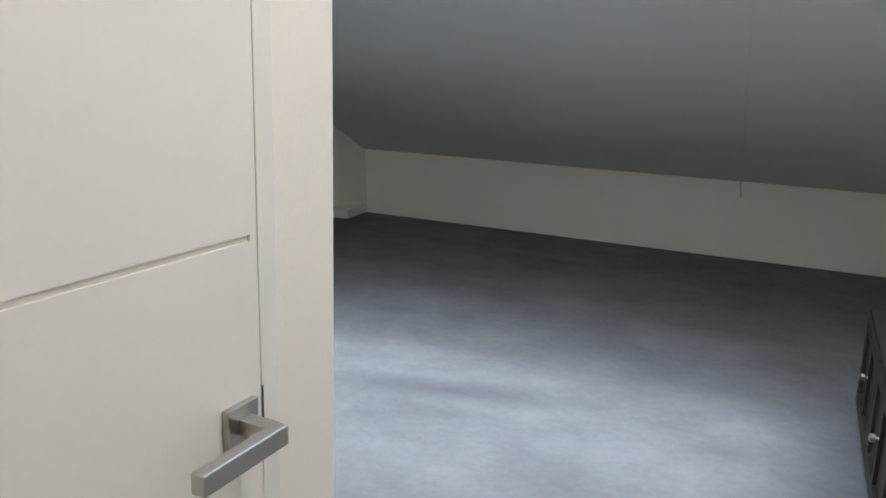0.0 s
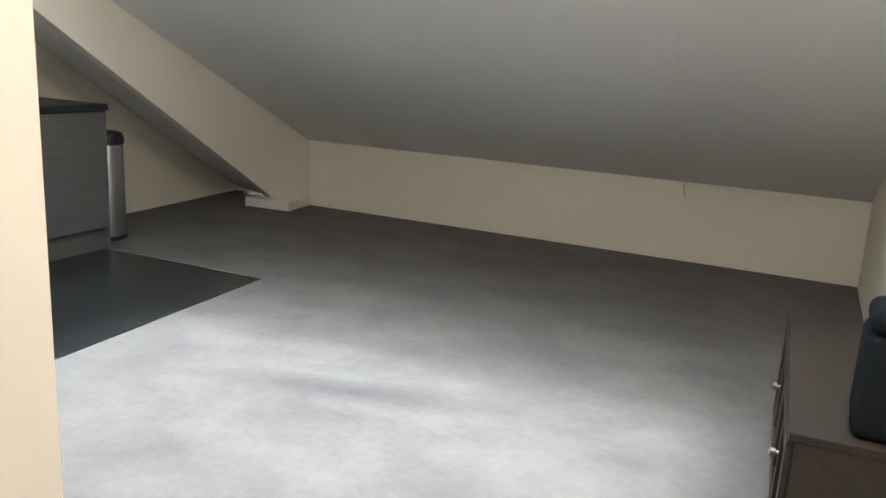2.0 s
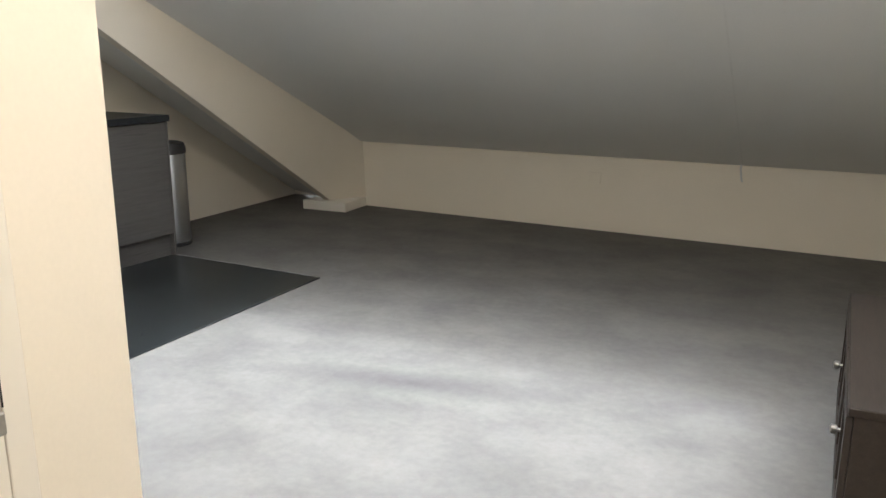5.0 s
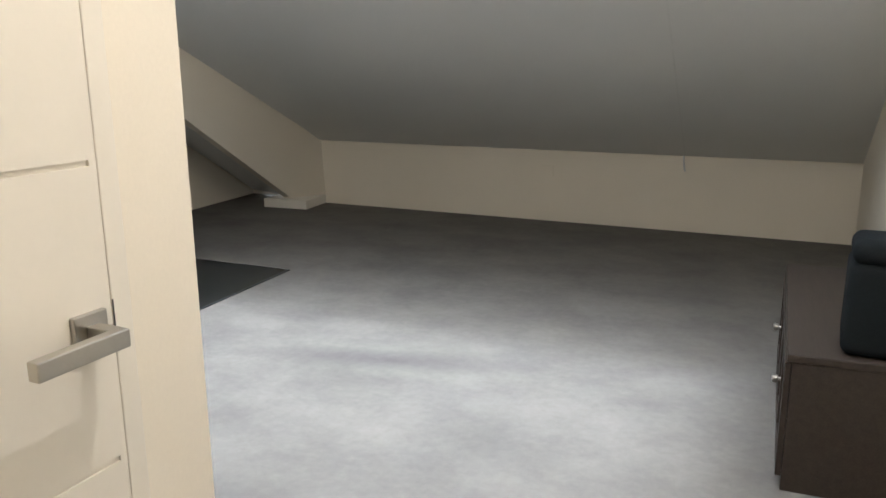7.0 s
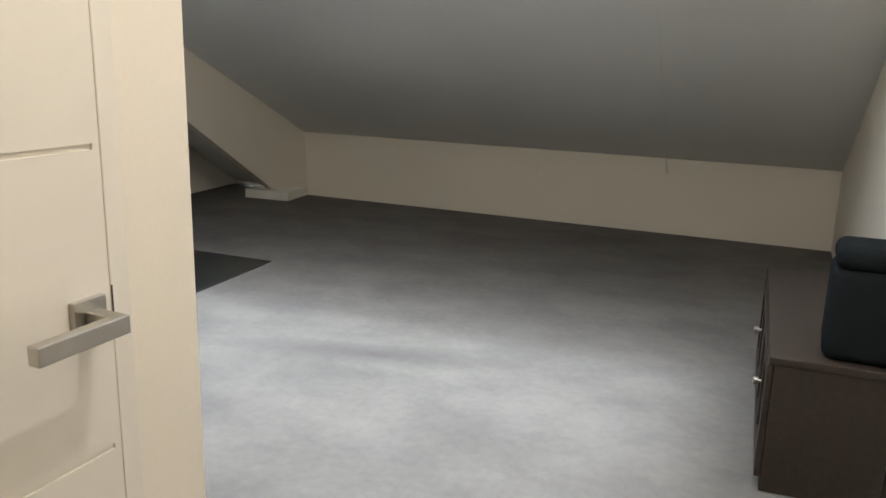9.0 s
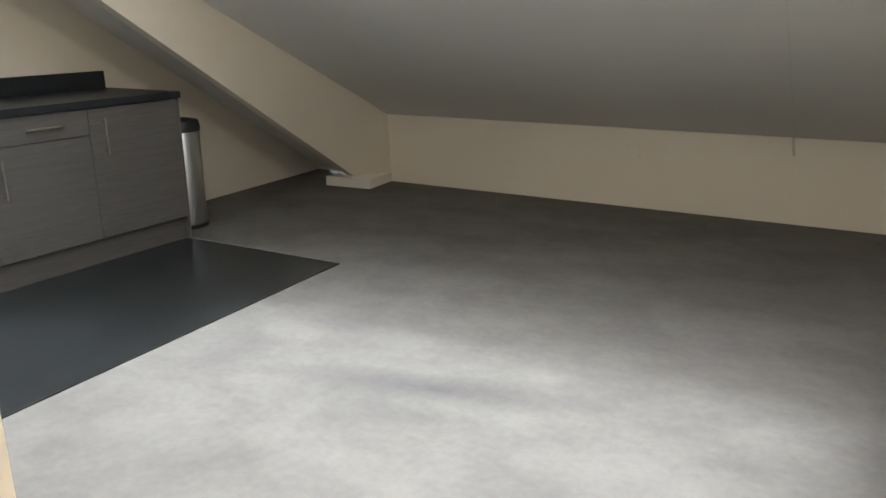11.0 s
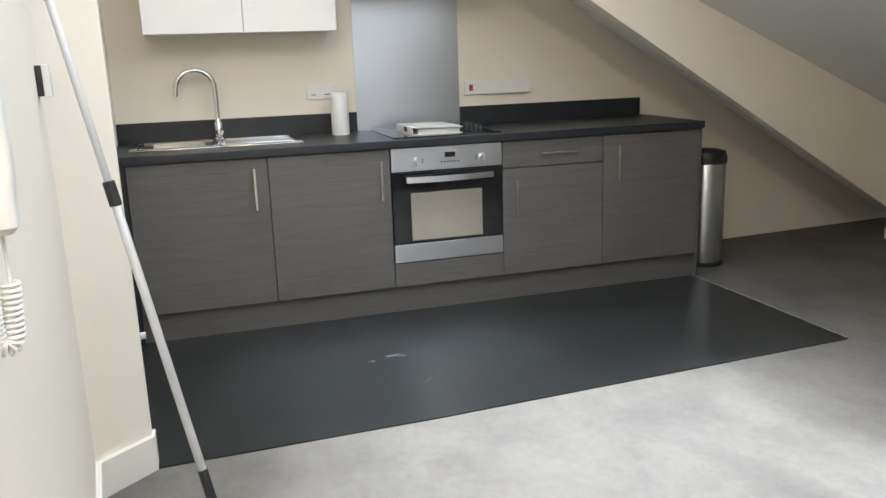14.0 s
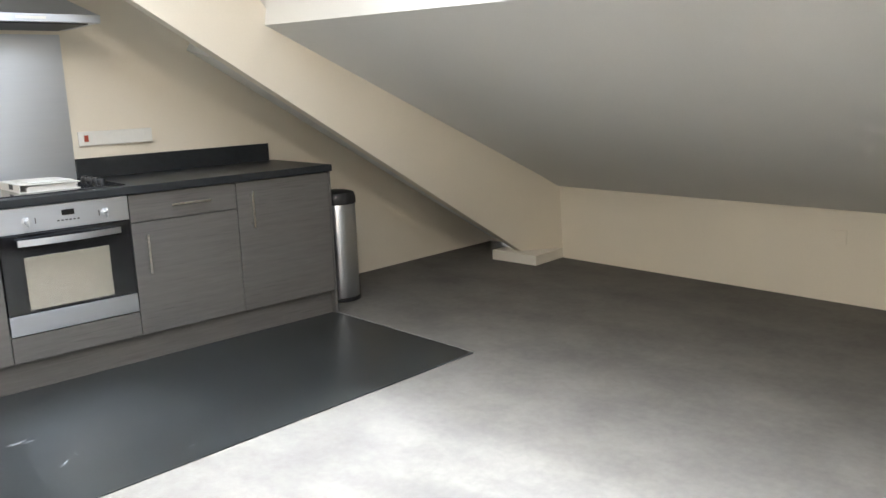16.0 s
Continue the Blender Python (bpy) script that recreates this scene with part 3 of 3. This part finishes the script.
def make_oven():
    o = tagged(root("oven", (-0.3, 0.3, 0.28)), "built-in stainless steel and black glass electric oven", "oven")
    boxes("body", BLACK, (-0.57, -0.02, 0.006, 0.594, 0.28, 0.866), parent=o)
    panel = boxes("control_panel", STEEL, (-0.02, 0.003, 0.004, 0.596, 0.748, 0.866), bevel=0.002, parent=o, label="brushed steel control panel")
    door = root("door", (0, 0, 0))
    door.parent = o
    boxes("glass", OVEN_GLASS, (-0.02, 0.004, 0.004, 0.596, 0.374, 0.743), bevel=0.002, parent=door, label="black glass oven door")
    boxes("window", OVEN_WINDOW, (0.004, 0.0055, 0.098, 0.482, 0.390, 0.636), bevel=0.0006, parent=door, label="reflective oven window")
    boxes("trim", STEEL, (-0.02, 0.004, 0.004, 0.596, 0.279, 0.372), bevel=0.002, parent=door, label="brushed steel lower strip")
    bm = bmesh.new()
    pts = [(0.020 + 0.022 * math.sin(math.pi * i / 14), 0.075 + 0.465 * i / 14, 0.706) for i in range(15)]
    for (xa, y_a, z), (xb, y_b, _) in zip(pts, pts[1:]):
        prism(bm, [(xa, y_a, z - 0.016), (xb, y_b, z - 0.016), (xb + 0.009, y_b, z - 0.014), (xa + 0.009, y_a, z - 0.014)], (0, 0, 0.030))
    box(bm, 0.004, 0.026, 0.078, 0.096, 0.694, 0.718)
    box(bm, 0.004, 0.026, 0.519, 0.537, 0.694, 0.718)
    finish("handle", bm, STEEL, door, label="curved steel bar handle")
    for y in (0.132, 0.487):
        bm = bmesh.new()
        tube(bm, [(0.003, y, 0.797), (0.008, y, 0.797), (0.009, y, 0.797), (0.030, y, 0.797), (0.032, y, 0.797)], [0.021, 0.021, 0.014, 0.013, 0.012], 24)
        box(bm, 0.012, 0.036, y - 0.0045, y + 0.0045, 0.776, 0.818, bevel=0.002)
        finish("knob", bm, STEEL, o, smooth=True, label="steel control knob")
    boxes("display", OVEN_GLASS, (0.003, 0.0045, 0.285, 0.341, 0.808, 0.834), parent=o, label="black clock display")
    bm = bmesh.new()
    for i in range(6):
        box(bm, 0.003, 0.0065, 0.262 + i * 0.018, 0.272 + i * 0.018, 0.783, 0.789, bevel=0.001)
    finish("buttons", bm, BLACK, o)
    for y in (0.168, 0.4545):
        boxes("symbol", BLACK, (0.003, 0.0035, y - 0.002, y + 0.002, 0.785, 0.812), parent=o)
    tagged(boxes("infill_panel", WOOD, (-0.019, 0.0, 0.002, 0.598, 0.152, 0.274), bevel=0.0012), "grey wood-effect infill panel below the oven", "cabinet panel")
    boxes_hob = tagged(root("hob", (-0.3, 0.32, 0.91)), "black glass electric hob set in the worktop", "hob")
    boxes("glass", OVEN_GLASS, (-0.575, -0.045, 0.035, 0.615, 0.9105, 0.916), bevel=0.002, parent=boxes_hob)
    for i in range(4):
        bm = bmesh.new()
        lathe(bm, (-0.46 + i * 0.075, 0.568, 0.916), [(0.021, 0), (0.020, 0.014), (0.014, 0.022), (0.012, 0.023)], 20)
        finish("knob", bm, BLACK, boxes_hob, smooth=True)


make_oven()

tagged(boxes("splashback", STEEL, (-0.629, -0.622, -0.030, 0.580, 0.911, 1.668)), "brushed stainless steel splashback behind the hob", "splashback")


def make_hood():
    h = tagged(root("extractor_hood", (-0.4, 0.29, 1.66)), "stainless steel chimney extractor hood", "cooker hood")
    ya, yb, xf = -0.030, 0.618, -0.135
    boxes("canopy_edge", STEEL, (-0.628, xf, ya, yb, 1.690, 1.728), bevel=0.002, parent=h)
    bm = bmesh.new()
    low = [bm.verts.new(p) for p in ((-0.628, ya + 0.004, 1.728), (xf - 0.004, ya + 0.004, 1.728), (xf - 0.004, yb - 0.004, 1.728), (-0.628, yb - 0.004, 1.728))]
    top = [bm.verts.new(p) for p in ((-0.628, 0.185, 1.885), (-0.36, 0.185, 1.885), (-0.36, 0.395, 1.885), (-0.628, 0.395, 1.885))]
    bm.faces.new(low[::-1]), bm.faces.new(top)
    for i in range(4):
        bm.faces.new((low[i], low[(i + 1) % 4], top[(i + 1) % 4], top[i]))
    finish("canopy", bm, STEEL, h)
    boxes("chimney", STEEL, (-0.628, -0.362, 0.187, 0.393, 1.885, 2.42), parent=h)
    boxes("filter", BLACK, (-0.60, -0.17, 0.01, 0.57, 1.685, 1.690), parent=h)
    boxes("switch_strip", WHITE_PLASTIC, (xf, xf + 0.0015, 0.24, 0.37, 1.703, 1.715), parent=h)


make_hood()


def make_wall_cabinet():
    c = tagged(root("wall_cabinet", (-0.47, -0.62, 1.44)), "white laminate double-door wall cabinet", "kitchen cabinet")
    ya, yb, ym = -1.105, -0.172, -0.634
    boxes("body", WHITE_LAM, (-0.629, -0.331, ya, yb, 1.455, 2.16), parent=c)
    for a, b, h in ((ya, ym - 0.0015, (-0.704, -0.692, 1.645, 1.845)), (ym + 0.0015, yb, (-0.570, -0.558, 1.645, 1.845))):
        d = root("door", (0, 0, 0))
        d.parent = c
        boxes("front", WHITE_LAM, (-0.329, -0.310, a, b, 1.452, 2.16), bevel=0.0015, parent=d)
        bar_handle(d, -0.310, *h)


make_wall_cabinet()


def make_socket(name, label, ya, yb, za, zb, gangs, red=False):
    s = tagged(root(name, (WALL_K, (ya + yb) / 2, (za + zb) / 2)), label, "socket")
    boxes("plate", WHITE_PLASTIC, (WALL_K, WALL_K + 0.010, ya, yb, za, zb), bevel=0.002, parent=s)
    w = (yb - ya) / gangs
    for i in range(gangs):
        m = ya + w * (i + 0.5)
        boxes("rocker", WHITE_PLASTIC, (WALL_K + 0.010, WALL_K + 0.014, m - 0.008, m + 0.008, zb - 0.032, zb - 0.012), bevel=0.0015, parent=s)
        if not red:
            boxes("slot", BLACK, (WALL_K + 0.010, WALL_K + 0.0105, m - 0.014, m + 0.014, za + 0.022, za + 0.026), parent=s)
    if red:
        boxes("red_rocker", RED, (WALL_K + 0.010, WALL_K + 0.016, ya + 0.030, ya + 0.052, za + 0.022, zb - 0.020), bevel=0.001, parent=s, label="red neon switch rocker")


make_socket("appliance_switch", "long white appliance switch plate with red rocker", 0.612, 1.022, 1.083, 1.160, 6, True)
make_socket("wall_socket", "white double socket above the worktop", -0.302, -0.156, 1.098, 1.180, 2)


def make_roll():
    r = tagged(root("kitchen_roll", (-0.46, -0.155, 0.91)), "white paper kitchen roll standing on the worktop", "kitchen roll")
    bm = bmesh.new()
    lathe(bm, (-0.46, -0.155, 0.9102), [(0.046, 0), (0.0475, 0.004), (0.0475, 0.221), (0.046, 0.225), (0.020, 0.225), (0.019, 0.20)], 40)
    finish("paper", bm, PAPER, r, smooth=True)


make_roll()


def make_binder():
    b = tagged(root("binder", (-0.3, 0.3, 0.916)), "white ring binder of papers lying on the hob", "binder")
    bm = bmesh.new()
    box(bm, -0.42, -0.10, 0.150, 0.420, 0.9165, 0.9195, bevel=0.001)
    box(bm, -0.42, -0.10, 0.147, 0.151, 0.9165, 0.954, bevel=0.001)
    prism(bm, [(-0.42, 0.149, 0.953), (-0.10, 0.149, 0.953), (-0.10, 0.422, 0.946), (-0.42, 0.422, 0.946)], (0, 0, 0.003))
    finish("cover", bm, WHITE_PLASTIC, b)
    bm = bmesh.new()
    rnd = random.Random(4)
    for i in range(8):
        z = 0.9198 + i * 0.0030
        d = rnd.uniform(-0.004, 0.004)
        box(bm, -0.405 + d, -0.112 + d, 0.185 + d, 0.408 + d, z, z + 0.0022)
    finish("pages", bm, PAPER, b)
    boxes("spine_label", BLACK, (-0.26, -0.20, 0.146, 0.147, 0.928, 0.952), parent=b)
    boxes("cover_print", BLACK, (-0.34, -0.26, 0.22, 0.27, 0.9560, 0.9575), parent=b)
    bm = bmesh.new()
    prism(bm, [(-0.36, 0.18, 0.9575), (-0.14, 0.20, 0.9575), (-0.15, 0.41, 0.9515), (-0.37, 0.39, 0.9515)], (0, 0, 0.004))
    finish("booklet", bm, PAPER, b)


make_binder()


def make_bin():
    cx, cy = -0.280, 2.032
    b = tagged(root("waste_bin", (cx, cy, 0)), "brushed steel waste bin with a black lid", "bin")
    bm = bmesh.new()
    lathe(bm, (cx, cy, 0.026), [(0.117, 0), (0.118, 0.003), (0.118, 0.600), (0.117, 0.603)], 48)
    finish("body", bm, STEEL, b, smooth=True)
    bm = bmesh.new()
    lathe(bm, (cx, cy, 0.0005), [(0.120, 0), (0.124, 0.004), (0.124, 0.022), (0.120, 0.0255)], 48)
    finish("base", bm, BLACK, b, smooth=True)
    bm = bmesh.new()
    lathe(bm, (cx, cy, 0.628), [(0.121, 0), (0.124, 0.004), (0.124, 0.030), (0.121, 0.050), (0.113, 0.070), (0.078, 0.080), (0.026, 0.083)], 48)
    finish("lid", bm, BLACK, b, smooth=True)


make_bin()


# ---- chest and bag by the right wall ----
def make_chest():
    c = tagged(root("chest", (3.95, 0.85, 0)), "dark brown stained wooden chest with panelled doors", "chest")
    xa, xb, ya, yb, h = 3.961, 4.285, 0.297, 1.405, 0.428
    bm = bmesh.new()
    box(bm, xa, xb, ya + 0.004, ya + 0.026, 0.0, h - 0.024, bevel=0.002)
    box(bm, xa, xb, yb - 0.026, yb - 0.004, 0.0, h - 0.024, bevel=0.002)
    box(bm, xb - 0.012, xb - 0.001, ya + 0.026, yb - 0.026, 0.02, h - 0.024)
    box(bm, xa, xb - 0.012, ya + 0.026, yb - 0.026, 0.04, 0.06)
    box(bm, xa, xa + 0.02, ya + 0.026, yb - 0.026, 0.0, 0.04)
    box(bm, xa + 0.03, xb - 0.012, 0.84, 0.86, 0.06, h - 0.024)
    finish("carcass", bm, DARKWOOD, c)
    boxes("top", DARKWOOD, (xa - 0.014, xb, ya, yb, h - 0.024, h), bevel=0.003, parent=c)
    ym = (ya + yb) / 2
    for a, b, k in ((ya + 0.006, ym - 0.002, 0.56), (ym + 0.002, yb - 0.006, 1.10)):
        d = root("door", (0, 0, 0))
        d.parent = c
        bm = bmesh.new()
        z0, z1 = 0.045, h - 0.028
        for y0, y1, za, zb in ((a, a + 0.055, z0, z1), (b - 0.055, b, z0, z1), (a + 0.055, b - 0.055, z0, z0 + 0.055), (a + 0.055, b - 0.055, z1 - 0.055, z1), ((a + b) / 2 - 0.02, (a + b) / 2 + 0.02, z0 + 0.055, z1 - 0.055)):
            box(bm, xa - 0.018, xa - 0.001, y0, y1, za, zb, bevel=0.002)
        box(bm, xa - 0.006, xa - 0.002, a + 0.05, b - 0.05, z0 + 0.05, z1 - 0.05)
        finish("frame", bm, DARKWOOD, d)
        bm = bmesh.new()
        tube(bm, [(xa - 0.018, k, 0.25), (xa - 0.026, k, 0.25), (xa - 0.029, k, 0.25), (xa - 0.042, k, 0.25), (xa - 0.046, k, 0.25)], [0.006, 0.006, 0.013, 0.014, 0.008], 16)
        finish("knob", bm, NICKEL, d, smooth=True)

    c.rotation_euler.z = radians(2.7)


make_chest()


def make_bag():
    b = tagged(root("bag", (4.2, 0.45, 0.428)), "black soft fabric bag standing on the dark chest", "bag")
    bm = bmesh.new()
    box(bm, 4.105, 4.318, 0.335, 0.56, 0.4285, 0.700, bevel=0.03, segments=4)
    for v in bm.verts:
        k = (v.co.z - 0.4285) / 0.25
        v.co.x += 0.004 * k + 0.006 * noise.noise(v.co * 9)
        v.co.y += 0.02 * k + 0.008 * noise.noise(v.co * 7 + Vector((3, 0, 0)))
    finish("body", bm, FABRIC, b, smooth=True)
    bm = bmesh.new()
    box(bm, 4.112, 4.325, 0.355, 0.55, 0.688, 0.760, bevel=0.030, segments=4)
    for v in bm.verts:
        v.co.z += 0.006 * noise.noise(v.co * 8)
    finish("top_flap", bm, FABRIC, b, smooth=True)


make_bag()


# ---- entry phone, switch, pole ----
ALONG = (PH_B - PH_A).normalized()
OUT = Vector((ALONG.y, -ALONG.x, 0))
if OUT.y < 0:
    OUT = -OUT


def on_partition(x, out, z):
    """A point at that x on the partition, standing out from it."""
    return PH_A + ALONG * ((x - PH_A.x) / ALONG.x) + OUT * out + Vector((0, 0, z))


def on_phone(x, out, z):
    """The same for the parts of the entry phone, near the corner of the hall."""
    return on_partition(2.966 + (x - 2.806) * 0.95, out * 0.95, 1.258 + (z - 1.323) * 0.9)


def partition_box(bm, xa, xb, o0, o1, za, zb, bevel=0.0, segments=2, place=on_partition):
    part = bmesh.new()
    box(part, xa, xb, o0, o1, za, zb, bevel=bevel, segments=segments)
    for v in part.verts:
        v.co = place(v.co.x, v.co.y, v.co.z)
    data = bpy.data.meshes.new("piece")
    part.to_mesh(data)
    part.free()
    bm.from_mesh(data)
    bpy.data.meshes.remove(data)


def make_phone():
    p = tagged(root("entry_phone", on_partition(2.970, 0, 1.145)), "white wall-mounted entry phone with coiled cord", "entry phone")
    bm = bmesh.new()
    partition_box(bm, 2.762, 2.860, 0.0, 0.021, 1.190, 1.448, bevel=0.009, segments=4, place=on_phone)
    finish("base", bm, WHITE_PLASTIC, p, smooth=True)
    bm = bmesh.new()
    partition_box(bm, 2.775, 2.779, 0.021, 0.033, 1.300, 1.345, bevel=0.001, place=on_phone)
    finish("hook", bm, ALU, p)
    bm = bmesh.new()
    n = 32
    rings = []
    for i in range(n + 1):
        k = i / n
        z = 1.192 + 0.262 * k
        end = min(1.0, max(0.0, (abs(k - 0.5) * 2 - 0.42) / 0.30))
        end = end * end * (3 - 2 * end)
        out = 0.041 - 0.010 * end
        deep = 0.012 + 0.007 * end
        wide = 0.024 + 0.004 * end
        if i in (0, n):
            deep, wide = deep * 0.7, wide * 0.8
        c = on_phone(2.806, out, z)
        ring = []
        for q in range(20):
            a = 2 * math.pi * q / 20
            ca, sa = math.cos(a), math.sin(a)
            ring.append(bm.verts.new(c + ALONG * wide * math.copysign(abs(ca) ** 0.6, ca) + OUT * deep * math.copysign(abs(sa) ** 0.6, sa)))
        rings.append(ring)
    for a, b in zip(rings, rings[1:]):
        for q in range(20):
            bm.faces.new((a[q], a[(q + 1) % 20], b[(q + 1) % 20], b[q]))
    bm.faces.new(rings[0]), bm.faces.new(rings[-1])
    finish("handset", bm, WHITE_PLASTIC, p, smooth=True)
    bm = bmesh.new()
    axis = []
    for i in range(41):
        k = i / 40
        if k < 0.6:
            o, z = 0.009 + 0.002 * k / 0.6, 1.198 - 0.132 * k / 0.6
        elif k < 0.75:
            a = math.pi * (k - 0.6) / 0.15
            o, z = 0.020 - 0.009 * math.cos(a), 1.066 - 0.012 * math.sin(a)
        else:
            o, z = 0.029 + 0.003 * (k - 0.75) / 0.25, 1.066 + 0.066 * (k - 0.75) / 0.25
        axis.append(on_phone(2.840 - 0.028 * k, o, z))
    tube(bm, [axis[-1], on_phone(2.810, 0.032, 1.165), on_phone(2.808, 0.031, 1.200)], 0.0024, 6)
    pts = []
    turns, per = 38, 10
    for i in range(turns * per + 1):
        k = i / (turns * per)
        f = k * 40
        j = min(39, int(f))
        c = axis[j].lerp(axis[j + 1], f - j)
        way = (axis[j + 1] - axis[j]).normalized()
        u = way.cross(OUT).normalized()
        w = way.cross(u)
        a = 2 * math.pi * i / per
        pts.append(c + 0.0085 * (math.cos(a) * u + math.sin(a) * w))
    tube(bm, pts, 0.0028, 6)
    finish("coiled_cord", bm, WHITE_PLASTIC, p, smooth=True)


make_phone()

sw = tagged(root("light_switch", on_partition(1.558, 0, 1.28)), "white light switch in a grey surface box", "light switch")
bm = bmesh.new()
partition_box(bm, 1.526, 1.590, 0.0, 0.016, 1.240, 1.318, bevel=0.002)
finish("back_box", bm, BLACK, sw)
bm = bmesh.new()
partition_box(bm, 1.524, 1.592, 0.016, 0.034, 1.238, 1.320, bevel=0.003)
partition_box(bm, 1.549, 1.567, 0.034, 0.038, 1.266, 1.292, bevel=0.001)
finish("plate", bm, WHITE_PLASTIC, sw)


def make_pole():
    foot, head = Vector((1.690, -0.966, 0.004)), Vector((1.545, -1.283, 1.69))
    way = head - foot
    p = tagged(root("extension_pole", foot), "grey telescopic extension pole leaning on the wall", "pole")

    def piece(name, mat, spans, label=""):
        bm = bmesh.new()
        for a, b, r in spans:
            tube(bm, [foot + way * a, foot + way * (a + 0.002), foot + way * (b - 0.002), foot + way * b], [r * 0.85, r, r, r * 0.85], 18)
        finish(name, bm, mat, p, smooth=True, label=label)

    piece("lower_tube", ALU, [(0.09, 0.575, 0.0125)])
    piece("upper_tube", ALU, [(0.575, 0.885, 0.0105)])
    piece("grip", BLACK, [(0.0, 0.10, 0.0145)], "black rubber grip")
    piece("collar", BLACK, [(0.558, 0.598, 0.0165)], "black locking collar")
    piece("tip", BLACK, [(0.875, 0.94, 0.014), (0.94, 1.0, 0.017)], "black threaded end")


make_pole()

# small things
v = tagged(root("pipe_valve", (1.02, -1.29, 0.385)), "small white pipe stub on the side wall", "pipe")
bm = bmesh.new()
tube(bm, [(1.02, -1.2995, 0.385), (1.02, -1.215, 0.385), (1.02, -1.195, 0.385), (1.02, -1.155, 0.385)], [0.008, 0.008, 0.013, 0.013], 14)
finish("stub", bm, WHITE_PLASTIC, v, smooth=True)

hook = tagged(root("cable_end", (3.13, KNEE_Y - 0.01, 0.55)), "short loose grey cable end below the ceiling", "cable")
bm = bmesh.new()
tube(bm, [(3.122, KNEE_Y - 0.010, 0.556), (3.124, KNEE_Y - 0.030, 0.530), (3.129, KNEE_Y - 0.035, 0.495), (3.134, KNEE_Y - 0.030, 0.460), (3.139, KNEE_Y - 0.028, 0.446)], 0.006, 10)
finish("cable", bm, ALU, hook, smooth=True)

ks = tagged(root("wall_socket", (2.10, KNEE_Y, 0.39)), "white single socket on the knee wall", "socket")
boxes("plate", MAGNOLIA, (2.055, 2.150, KNEE_Y - 0.009, KNEE_Y, 0.350, 0.435), bevel=0.002, parent=ks)
